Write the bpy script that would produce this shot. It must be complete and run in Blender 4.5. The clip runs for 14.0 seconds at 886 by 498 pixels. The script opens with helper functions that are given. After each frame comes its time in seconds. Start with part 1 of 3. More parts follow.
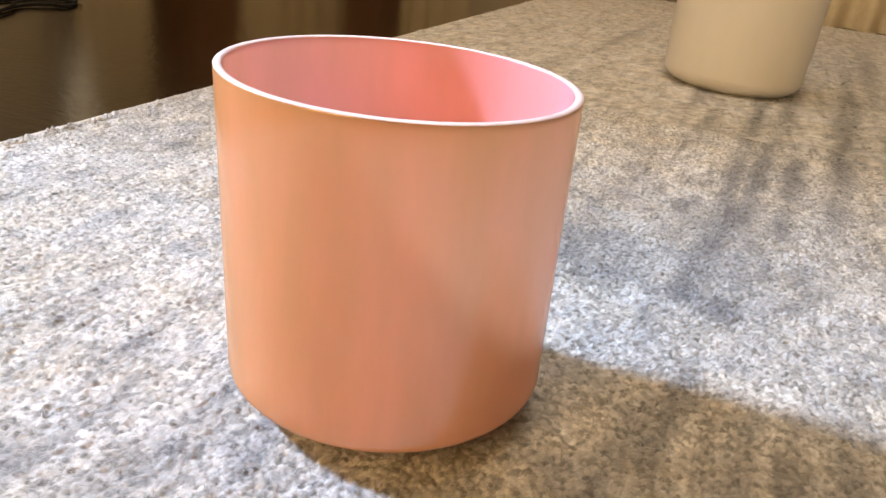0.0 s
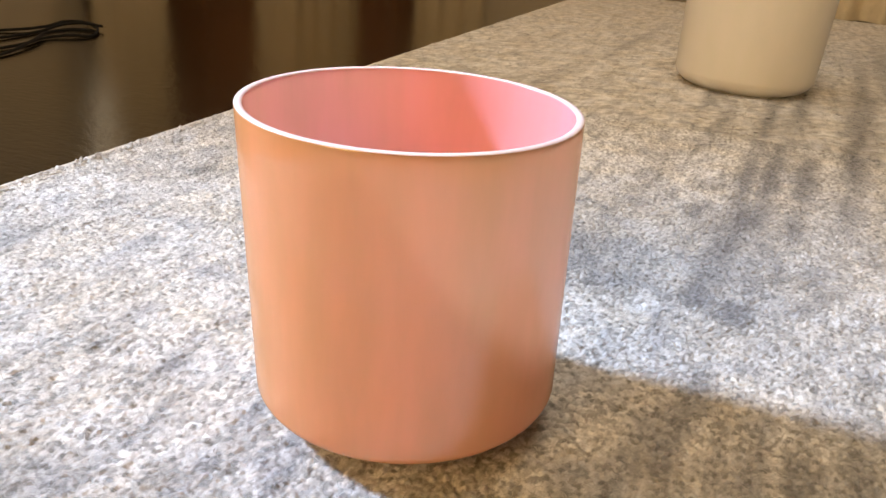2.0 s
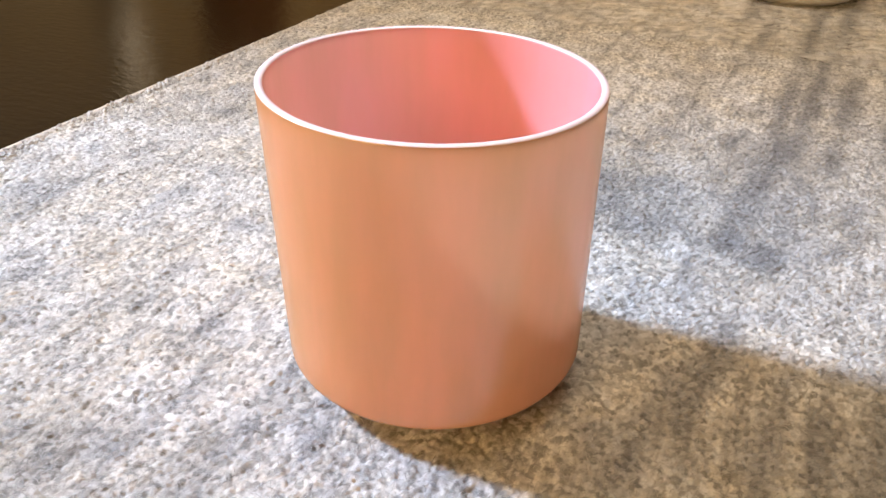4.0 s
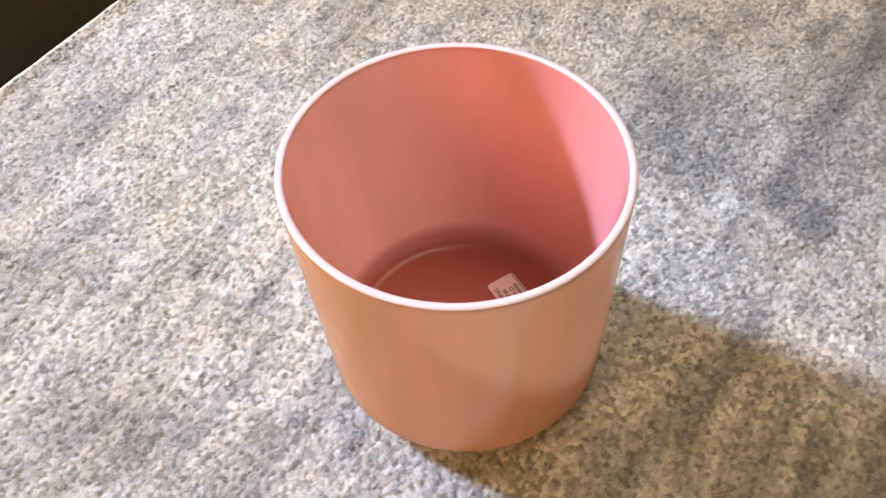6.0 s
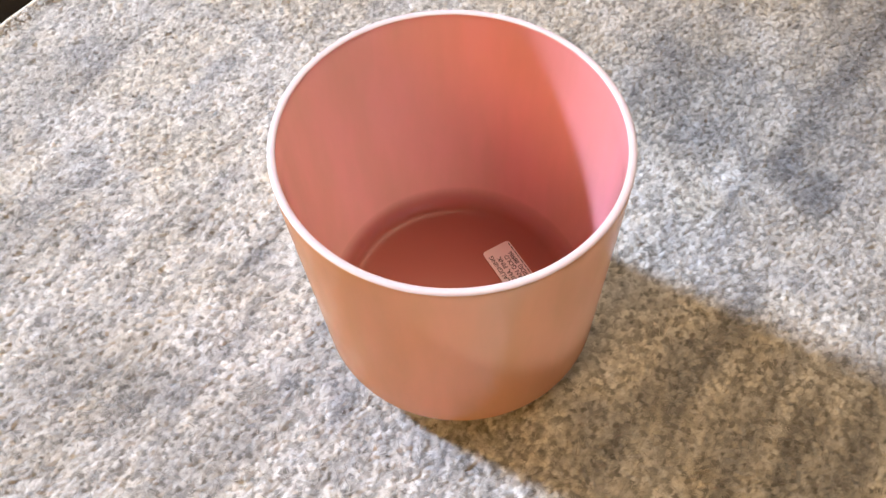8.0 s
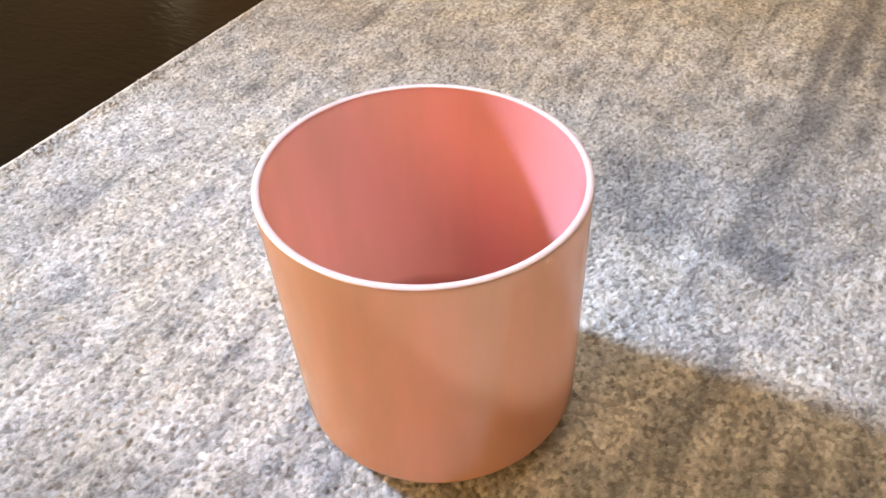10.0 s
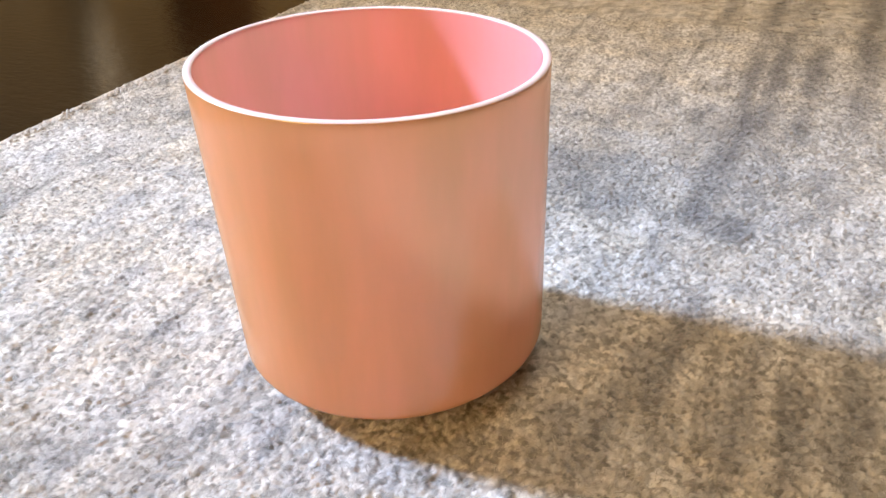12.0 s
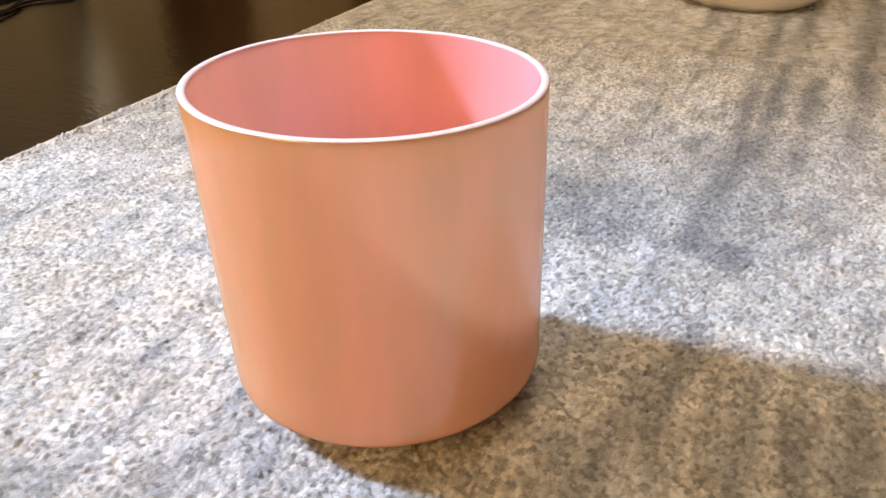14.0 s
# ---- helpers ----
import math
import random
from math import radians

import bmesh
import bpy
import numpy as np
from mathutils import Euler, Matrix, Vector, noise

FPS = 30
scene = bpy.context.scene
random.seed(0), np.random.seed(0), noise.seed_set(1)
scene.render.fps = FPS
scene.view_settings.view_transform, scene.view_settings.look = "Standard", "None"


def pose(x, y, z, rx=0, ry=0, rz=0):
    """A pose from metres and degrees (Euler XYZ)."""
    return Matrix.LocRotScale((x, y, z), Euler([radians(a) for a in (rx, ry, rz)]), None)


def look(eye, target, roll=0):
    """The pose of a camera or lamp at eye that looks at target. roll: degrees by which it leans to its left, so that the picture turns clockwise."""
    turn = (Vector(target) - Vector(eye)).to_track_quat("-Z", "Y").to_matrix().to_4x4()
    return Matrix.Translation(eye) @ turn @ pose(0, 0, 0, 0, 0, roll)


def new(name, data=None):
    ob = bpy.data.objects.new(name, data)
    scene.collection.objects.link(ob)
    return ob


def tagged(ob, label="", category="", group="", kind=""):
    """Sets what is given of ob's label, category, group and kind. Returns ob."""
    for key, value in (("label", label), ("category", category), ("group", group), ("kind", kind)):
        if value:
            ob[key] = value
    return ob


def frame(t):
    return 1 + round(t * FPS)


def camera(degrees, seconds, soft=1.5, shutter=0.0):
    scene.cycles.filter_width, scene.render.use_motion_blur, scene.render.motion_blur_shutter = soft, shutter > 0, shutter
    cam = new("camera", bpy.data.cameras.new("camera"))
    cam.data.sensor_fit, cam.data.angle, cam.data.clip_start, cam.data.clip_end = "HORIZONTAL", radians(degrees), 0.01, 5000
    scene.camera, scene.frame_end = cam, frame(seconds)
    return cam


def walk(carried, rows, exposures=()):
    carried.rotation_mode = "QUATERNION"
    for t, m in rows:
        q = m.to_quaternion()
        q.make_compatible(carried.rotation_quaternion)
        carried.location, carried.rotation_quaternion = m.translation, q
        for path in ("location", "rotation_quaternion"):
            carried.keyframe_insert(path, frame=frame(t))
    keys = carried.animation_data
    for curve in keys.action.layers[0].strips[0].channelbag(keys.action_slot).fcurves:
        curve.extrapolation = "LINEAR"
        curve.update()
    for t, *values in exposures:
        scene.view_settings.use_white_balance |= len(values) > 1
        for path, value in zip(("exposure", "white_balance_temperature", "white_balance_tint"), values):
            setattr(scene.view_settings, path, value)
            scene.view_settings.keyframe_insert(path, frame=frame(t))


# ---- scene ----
cam = camera(60.60, 14.0, soft=1.5)
PATH = [
    (0, (0.00124, 0.01010, 0.30111), (0.02463, 0.46267, 0.08984), 7.206),
    (0.5, (0.00173, 0.01140, 0.29843), (0.02270, 0.46492, 0.08897), 6.581),
    (1, (0.00218, 0.00633, 0.30318), (0.01972, 0.46041, 0.09460), 5.841),
    (1.5, (0.00653, -0.00017, 0.31338), (0.01947, 0.45435, 0.10544), 5.039),
    (2, (0.00476, -0.00660, 0.31811), (0.01359, 0.44765, 0.10936), 4.411),
    (2.5, (0.00471, -0.00669, 0.31843), (0.00838, 0.44482, 0.10367), 3.802),
    (3, (0.00539, -0.00776, 0.31823), (0.00512, 0.44054, 0.09681), 3.268),
    (3.2, (0.00518, -0.00781, 0.31939), (0.00364, 0.43876, 0.09451), 3.014),
    (5.5, (0.02429, 0.10489, 0.48919), (-0.01639, 0.43077, 0.11217), -0.763),
    (6, (0.02856, 0.14287, 0.52007), (-0.02109, 0.43452, 0.11699), -2.081),
    (6.5, (0.03120, 0.16697, 0.52600), (-0.01722, 0.42738, 0.10193), -1.593),
    (7, (0.03069, 0.17307, 0.53574), (-0.01513, 0.42584, 0.10679), -0.672),
    (7.2, (0.03063, 0.17159, 0.53628), (-0.01468, 0.42482, 0.10753), -0.413),
    (9.3, (0.03549, 0.12723, 0.50642), (-0.01189, 0.43658, 0.11648), -1.997),
    (9.5, (0.04330, 0.11469, 0.50268), (-0.00305, 0.44192, 0.12749), -2.075),
    (10, (0.03853, 0.07083, 0.47780), (-0.00162, 0.43785, 0.14062), -1.391),
    (10.5, (0.03426, 0.02880, 0.42382), (0.00483, 0.42310, 0.11777), -0.912),
    (11, (0.03608, 0.01791, 0.37203), (0.01750, 0.42741, 0.08573), -1.076),
    (11.5, (0.03320, 0.01771, 0.34390), (0.02583, 0.43634, 0.07060), -0.742),
    (12, (0.03283, 0.01617, 0.34145), (0.02787, 0.43944, 0.07534), -0.591),
    (12.5, (0.02989, 0.01856, 0.33950), (0.02442, 0.44608, 0.08029), -0.564),
    (13, (0.02992, 0.02080, 0.33681), (0.02444, 0.45127, 0.08251), -0.488),
    (13.5, (0.03025, 0.02064, 0.33506), (0.02572, 0.45324, 0.08439), -0.352),
    (14, (0.03247, 0.02068, 0.33449), (0.03051, 0.45406, 0.08514), 0.007),
]
walk(cam, [(t, look(eye, target, roll)) for t, eye, target, roll in PATH], exposures=[(0, 1.04, 6450, 12), (3.2, 1.06, 6450, 12), (6, 0.79, 6900, 14), (8.8, 0.78, 6900, 14), (10.5, 0.94, 6560, 13), (14, 1.03, 6420, 12)])

# ---- light ----
ROOM_TURN = -22.3
ROOM = pose(0, 0, 0, 0, 0, ROOM_TURN)
SUN_AZ, SUN_EL = -17.0, 35.5          # the way the daylight travels, and its height


def daylight():
    world = bpy.data.worlds.new("sky")
    scene.world = world
    world.use_nodes = True
    nt = world.node_tree
    sky = nt.nodes.new("ShaderNodeTexSky")
    sky.sky_type, sky.sun_disc = "NISHITA", False
    sky.sun_elevation = radians(SUN_EL)
    sky.sun_rotation = radians(90 - (SUN_AZ + 180))
    nt.links.new(sky.outputs[0], nt.nodes["Background"].inputs[0])
    nt.nodes["Background"].inputs[1].default_value = 0.1
    d = bpy.data.lights.new("sun", "SUN")
    d.energy, d.angle, d.color = 4.4, radians(6.5), (0.60, 0.78, 1.0)
    a, e = radians(SUN_AZ), radians(SUN_EL)
    way = Vector((math.cos(a) * math.cos(e), math.sin(a) * math.cos(e), -math.sin(e)))
    sun = new("sun", d)
    sun.matrix_world = look((-3, 2, 4), Vector((-3, 2, 4)) + way)


def fill_lamp(place, target, size, watts, tint=(1.0, 0.66, 0.32)):
    """An unseen lamp added as fill light; places in the room's own axes."""
    d = bpy.data.lights.new("added_fill", "AREA")
    d.shape, d.size, d.energy, d.color = "DISK", size, watts, tint
    lamp = new("added_fill", d)
    lamp.matrix_world = ROOM @ look(place, target)


daylight()
fill_lamp((-0.80, -1.48, 1.15), (-0.15, 0.4, 0.0), 1.2, 21, (1.0, 0.62, 0.22))
fill_lamp((-0.2, 1.2, 2.45), (0.2, 1.8, 0.0), 1.5, 25, (1.0, 0.85, 0.60))
# added to brighten the curtains and cabinets that the floor mirrors
fill_lamp((-1.5, 3.7, 2.44), (-2.4, 4.2, 0.6), 0.8, 11)
# added weak cool fill from the east, where no window is built
fill_lamp((2.95, -0.7, 1.45), (0.0, 0.3, 0.1), 1.0, 0.8, (0.9, 0.92, 1.0))


# ---- materials ----
def material(name):
    m = bpy.data.materials.new(name)
    m.use_nodes = True
    return m, m.node_tree, m.node_tree.nodes["Principled BSDF"]


def node(nt, kind, **values):
    n = nt.nodes.new(kind)
    for key, value in values.items():
        n.inputs[key].default_value = value
    return n


def ramp(nt, source, stops):
    r = nt.nodes.new("ShaderNodeValToRGB")
    nt.links.new(source, r.inputs[0])
    while len(r.color_ramp.elements) < len(stops):
        r.color_ramp.elements.new(0.5)
    for el, (at, col) in zip(r.color_ramp.elements, stops):
        el.position, el.color = at, (*col, 1)
    return r.outputs[0]


def mix(nt, mode, fac, a, b):
    m = nt.nodes.new("ShaderNodeMix")
    m.data_type, m.blend_type = "RGBA", mode
    for socket, value in ((m.inputs[0], fac), (m.inputs[6], a), (m.inputs[7], b)):
        if isinstance(value, bpy.types.NodeSocket):
            nt.links.new(value, socket)
        else:
            socket.default_value = value
    return m.outputs[2]


def coords(nt, scale=(1, 1, 1), turn=0.0):
    tc = nt.nodes.new("ShaderNodeTexCoord")
    mp = nt.nodes.new("ShaderNodeMapping")
    mp.inputs["Scale"].default_value = scale
    mp.inputs["Rotation"].default_value = (0, 0, radians(turn))
    nt.links.new(tc.outputs["Object"], mp.inputs[0])
    return mp.outputs[0]


def noise_of(nt, vec, scale, detail=3.0, rough=0.5):
    n = node(nt, "ShaderNodeTexNoise", Scale=scale, Detail=detail, Roughness=rough)
    nt.links.new(vec, n.inputs["Vector"])
    return n.outputs["Fac"]


def bump(nt, bsdf, height, strength, distance):
    b = node(nt, "ShaderNodeBump", Strength=strength, Distance=distance)
    nt.links.new(height, b.inputs["Height"])
    nt.links.new(b.outputs[0], bsdf.inputs["Normal"])


def rug_material():
    m, nt, p = material("rug_wool")
    # grey streaks that run with the rug (the dye of each knot), broken by fine uneven lines
    dye = nt.nodes.new("ShaderNodeAttribute")
    dye.attribute_name = "dye"
    fine = noise_of(nt, coords(nt, (32.0, 4.0, 1.0)), 2.0, 4, 0.65)
    blotch = noise_of(nt, coords(nt, (10.0, 4.0, 1.0)), 1.6, 3, 0.6)
    base = ramp(nt, blotch, [(0.3, (0.55, 0.54, 0.545)), (0.5, (0.675, 0.67, 0.69)), (0.7, (0.74, 0.74, 0.775))])
    thin = ramp(nt, fine, [(0.32, (0.50, 0.50, 0.51)), (0.48, (1, 1, 1)), (1.0, (1, 1, 1))])
    col = mix(nt, "MULTIPLY", 0.85, base, thin)
    patch = noise_of(nt, coords(nt, (1.3, 0.8, 1.0)), 24.0, 4, 0.6)
    col = mix(nt, "MULTIPLY", 0.9, col, ramp(nt, patch, [(0.34, (0.60, 0.61, 0.65)), (0.50, (1.0, 0.99, 0.97)), (0.66, (1.08, 1.07, 1.06))]))
    cream = noise_of(nt, coords(nt, (0.9, 1.2, 1.0)), 13.0, 3, 0.6)
    col = mix(nt, "MULTIPLY", 0.7, col, ramp(nt, cream, [(0.40, (0.99, 1.0, 1.03)), (0.62, (1.0, 0.94, 0.84))]))
    col = mix(nt, "MIX", dye.outputs["Fac"], col, (0.17, 0.175, 0.205, 1))
    tone = nt.nodes.new("ShaderNodeAttribute")
    tone.attribute_name = "tone"
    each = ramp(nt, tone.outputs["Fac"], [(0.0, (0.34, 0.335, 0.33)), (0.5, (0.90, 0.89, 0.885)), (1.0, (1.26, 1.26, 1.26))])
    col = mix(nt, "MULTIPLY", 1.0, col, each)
    fibre = noise_of(nt, coords(nt), 1100, 2, 0.7)
    col = mix(nt, "MULTIPLY", 0.55, col, ramp(nt, fibre, [(0.35, (0.66, 0.65, 0.64)), (0.6, (1.1, 1.1, 1.1))]))
    nt.links.new(col, p.inputs["Base Color"])
    p.inputs["Roughness"].default_value = 0.36
    p.inputs["Specular IOR Level"].default_value = 0.8
    p.inputs["Subsurface Weight"].default_value = 0.3
    p.inputs["Subsurface Radius"].default_value = (1.0, 0.95, 0.9)
    p.inputs["Subsurface Scale"].default_value = 0.0008
    p.inputs["Sheen Weight"].default_value = 0.25
    p.inputs["Sheen Roughness"].default_value = 0.4
    bump(nt, p, noise_of(nt, coords(nt, (1.0, 0.55, 1.0)), 1100, 5, 0.8), 1.0, 0.0015)
    return m


def plain(name, colour, rough=0.5, vary=0.12, scale=12.0, relief=0.0, metal=0.0):
    m, nt, p = material(name)
    n = noise_of(nt, coords(nt), scale, 5, 0.6)
    lo = tuple(c * (1 - vary) for c in colour)
    hi = tuple(min(1.0, c * (1 + vary)) for c in colour)
    nt.links.new(ramp(nt, n, [(0.3, lo), (0.7, hi)]), p.inputs["Base Color"])
    p.inputs["Roughness"].default_value = rough
    p.inputs["Metallic"].default_value = metal
    if relief:
        bump(nt, p, noise_of(nt, coords(nt), scale * 18, 3, 0.6), 0.5, relief)
    return m


def frosted(name, colour, radius, scale, rough, vary=0.06, aniso=0.0):
    m, nt, p = material(name)
    n = noise_of(nt, coords(nt), 22.0, 4, 0.55)
    lo = tuple(c * (1 - vary) for c in colour)
    hi = tuple(min(1.0, c * (1 + vary)) for c in colour)
    nt.links.new(ramp(nt, n, [(0.3, lo), (0.7, hi)]), p.inputs["Base Color"])
    p.inputs["Roughness"].default_value = rough
    p.inputs["Subsurface Weight"].default_value = 1.0
    p.inputs["Subsurface Radius"].default_value = radius
    p.inputs["Subsurface Scale"].default_value = scale
    p.inputs["Subsurface Anisotropy"].default_value = aniso
    bump(nt, p, noise_of(nt, coords(nt), 900.0, 2, 0.6), 0.12, 0.0004)
    return m


def shell(name, back, through_, rough, ior=1.45, gloss=0.9, floor_shade=None, ripple=1.0):
    """Thin frosted quartz: each face throws some light back and lets more through, both scattered, under a faint satin gloss."""
    m, nt, p = material(name)
    nt.nodes.remove(p)
    wave = noise_of(nt, coords(nt, (2.2, 2.2, 0.45)), 16.0, 4, 0.55)
    dif, tra, glo = (nt.nodes.new("ShaderNodeBsdf" + k) for k in ("Diffuse", "Translucent", "Glossy"))
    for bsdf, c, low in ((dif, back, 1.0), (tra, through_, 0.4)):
        lo, hi = (tuple(v * k for v in c) for k in (1 - 0.06 * ripple, 1 + 0.05 * ripple))
        # cloudy: tan in some places, rosier in others
        lo = (lo[0] * (1 - 0.02 * ripple), lo[1] * (1 + 0.025 * ripple), lo[2])
        hi = (hi[0], hi[1] * (1 - 0.025 * ripple), hi[2] * (1 + 0.05 * ripple))
        col = ramp(nt, wave, [(0.3, lo), (0.7, hi)])
        # shade on the bowl's floor is put into the colour, fading up the wall
        if floor_shade:
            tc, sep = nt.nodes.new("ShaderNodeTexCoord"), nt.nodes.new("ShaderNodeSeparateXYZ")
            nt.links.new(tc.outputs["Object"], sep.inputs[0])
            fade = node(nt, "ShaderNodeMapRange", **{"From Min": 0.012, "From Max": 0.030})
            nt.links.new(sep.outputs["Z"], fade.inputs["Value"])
            col = mix(nt, "MIX", fade.outputs[0], tuple(v * k * low for v, k in zip(c, floor_shade)) + (1,), col)
        nt.links.new(col, bsdf.inputs["Color"])
    glo.inputs["Roughness"].default_value = rough
    add, blend, fres, cut = (nt.nodes.new("ShaderNode" + k) for k in ("AddShader", "MixShader", "Fresnel", "Math"))
    nt.links.new(dif.outputs[0], add.inputs[0])
    nt.links.new(tra.outputs[0], add.inputs[1])
    fres.inputs["IOR"].default_value = ior
    cut.operation, cut.inputs[1].default_value = "MULTIPLY", gloss
    nt.links.new(fres.outputs[0], cut.inputs[0])
    nt.links.new(cut.outputs[0], blend.inputs[0])
    nt.links.new(add.outputs[0], blend.inputs[1])
    nt.links.new(glo.outputs[0], blend.inputs[2])
    nt.links.new(blend.outputs[0], nt.nodes["Material Output"].inputs[0])
    grain = node(nt, "ShaderNodeBump", Strength=0.15, Distance=0.0004)
    nt.links.new(noise_of(nt, coords(nt), 900.0, 2, 0.6), grain.inputs["Height"])
    for bsdf in (dif, glo):
        nt.links.new(grain.outputs[0], bsdf.inputs["Normal"])
    return m


def floor_material():
    m, nt, p = material("dark_polished_floor")
    n = noise_of(nt, coords(nt, (6, 1, 1)), 3.0, 5, 0.6)
    nt.links.new(ramp(nt, n, [(0.3, (0.003, 0.0022, 0.0014)), (0.7, (0.008, 0.005, 0.003))]), p.inputs["Base Color"])
    p.inputs["Roughness"].default_value = 0.17
    p.inputs["IOR"].default_value = 1.45
    bump(nt, p, noise_of(nt, coords(nt, (1.0, 2.2, 1.0)), 55.0, 3, 0.55), 0.24, 0.0025)
    return m


RUG = rug_material()
BACKING = plain("rug_backing", (0.74, 0.69, 0.65), 0.9, 0.08, 40)
PINK = shell("frosted_pink_quartz", (0.325, 0.174, 0.070), (0.645, 0.432, 0.300), 0.19, 2.3, 0.72)
PINK_IN = shell("pink_glaze_shaded_floor", (0.555, 0.232, 0.285), (0.48, 0.38, 0.295), 0.24, 1.5, 0.9, (0.62, 0.52, 0.34))
LIP = frosted("white_quartz_lip", (0.62, 0.53, 0.60), (1.0, 0.9, 0.95), 0.003, 0.35, 0.02)
WHITE = shell("frosted_white_quartz", (0.66, 0.63, 0.57), (0.33, 0.31, 0.27), 0.5, ripple=0.25)
FLOOR = floor_material()
WALL = plain("beige_wall_paint", (0.55, 0.46, 0.33), 0.8, 0.05, 3, 0.0005)
CEIL = plain("ceiling_paint", (0.42, 0.39, 0.35), 0.85, 0.03, 3)
CURTAIN = plain("beige_curtain_cloth", (0.62, 0.50, 0.32), 0.85, 0.08, 30, 0.0005)
def sun_fade_sheer():
    m, nt, p = material("sun_fade_cloth")
    p.inputs["Base Color"].default_value = (0.8, 0.79, 0.76, 1)
    p.inputs["Roughness"].default_value = 0.9
    weave = noise_of(nt, coords(nt), 400.0, 2, 0.5)
    cover = ramp(nt, weave, [(0.3, (0.8, 0.8, 0.8)), (0.7, (1.0, 1.0, 1.0))])
    # an added sheet whose cover rises along it, fading the sun's patch softly
    tc, sep = nt.nodes.new("ShaderNodeTexCoord"), nt.nodes.new("ShaderNodeSeparateXYZ")
    nt.links.new(tc.outputs["Object"], sep.inputs[0])
    cover_rise = node(nt, "ShaderNodeMapRange", **{"From Min": 0.0, "From Max": 0.66, "To Min": 0.03, "To Max": 1.0})
    nt.links.new(sep.outputs["X"], cover_rise.inputs["Value"])
    nt.links.new(mix(nt, "MULTIPLY", 1.0, cover, cover_rise.outputs[0]), p.inputs["Alpha"])
    return m


SUN_FADE = sun_fade_sheer()
WOOD = plain("brown_wood", (0.16, 0.065, 0.022), 0.4, 0.3, 9)
CABLE = plain("black_cable_rubber", (0.006, 0.0055, 0.0055), 0.8, 0.2, 60)
CABLE.node_tree.nodes["Principled BSDF"].inputs["Specular IOR Level"].default_value = 0.15
PAPER = plain("label_paper", (0.80, 0.72, 0.69), 0.6, 0.03, 60)
INK = plain("black_ink", (0.03, 0.025, 0.025), 0.6, 0.1, 200)
def glowing(name, colour, strength):
    m, nt, p = material(name)
    p.inputs["Base Color"].default_value = (*colour, 1)
    p.inputs["Emission Color"].default_value = (*colour, 1)
    p.inputs["Emission Strength"].default_value = strength
    return m


SHADE = glowing("glint_glow", (1.0, 0.84, 0.58), 0.5)
TRIM = plain("white_trim_paint", (0.78, 0.76, 0.72), 0.5, 0.04, 8)


# ---- mesh helpers ----
def part(name, bm, mat, parent=None, label="", smooth=True):
    me = bpy.data.meshes.new(name)
    bmesh.ops.recalc_face_normals(bm, faces=bm.faces)
    bm.to_mesh(me)
    bm.free()
    me.materials.append(mat)
    if smooth:
        me.shade_smooth()
    ob = new(name, me)
    if parent:
        ob.parent = parent
    if label:
        tagged(ob, label)
    return ob


def box(bm, lo, hi, bevel=0.0):
    verts = bmesh.ops.create_cube(bm, size=1.0)["verts"]
    for v in verts:
        v.co = Vector([lo[i] + (v.co[i] + 0.5) * (hi[i] - lo[i]) for i in range(3)])
    if bevel:
        edges = list({e for v in verts for e in v.link_edges})
        bmesh.ops.bevel(bm, geom=edges, offset=bevel, segments=2, affect="EDGES")


def lathe(bm, profile, steps=128):
    rings = []
    for r, z in profile:
        if r < 1e-6:
            rings.append([bm.verts.new((0, 0, z))])
        else:
            rings.append([bm.verts.new((r * math.cos(a), r * math.sin(a), z)) for a in (2 * math.pi * i / steps for i in range(steps))])
    for a, b in zip(rings, rings[1:]):
        for i in range(steps):
            j = (i + 1) % steps
            if len(a) == 1:
                bm.faces.new((a[0], b[j], b[i]))
            elif len(b) == 1:
                bm.faces.new((a[i], a[j], b[0]))
            else:
                bm.faces.new((a[i], a[j], b[j], b[i]))


def arc(cx, cz, r, a0, a1, n):
    return [(cx + r * math.cos(radians(a0 + (a1 - a0) * i / n)), cz + r * math.sin(radians(a0 + (a1 - a0) * i / n))) for i in range(n + 1)]


# ---- the room ----
P0, P1, Q0, Q1, TOP, FLOOR_Z = -2.9, 3.0, -2.6, 4.4, 2.75, -0.012
WIN_Q0, WIN_Q1, WIN_Z0, WIN_Z1 = -1.24, 1.00, 1.255, 2.475


def room():
    def slab(name, boxes, mat, label, smooth=False):
        bm = bmesh.new()
        for lo, hi in boxes:
            box(bm, lo, hi)
        ob = part(name, bm, mat, smooth=smooth)
        ob.matrix_world = ROOM
        return tagged(ob, label, "", "", "structure")

    t = 0.15
    slab("floor", [((P0, Q0, FLOOR_Z - 0.1), (P1, Q1, FLOOR_Z))], FLOOR, "dark polished floor with blurred reflections")
    slab("ceiling", [((P0 - t, Q0 - t, TOP), (P1 + t, Q1 + t, TOP + 0.1))], CEIL, "plain pale ceiling")
    z0 = FLOOR_Z - 0.1
    slab("wall_west", [((P0 - t, Q0 - t, z0), (P0, WIN_Q0, TOP)), ((P0 - t, WIN_Q1, z0), (P0, Q1 + t, TOP)),
                       ((P0 - t, WIN_Q0, z0), (P0, WIN_Q1, WIN_Z0)), ((P0 - t, WIN_Q0, WIN_Z1), (P0, WIN_Q1, TOP))], WALL, "beige painted wall with a window opening")
    slab("wall_east", [((P1, Q0 - t, z0), (P1 + t, Q1 + t, TOP))], WALL, "plain beige painted wall")
    slab("wall_south", [((P0, Q0 - t, z0), (P1, Q0, TOP))], WALL, "plain beige painted wall")
    slab("wall_north", [((P0, Q1, z0), (P1, Q1 + t, TOP))], WALL, "plain beige painted wall")


room()


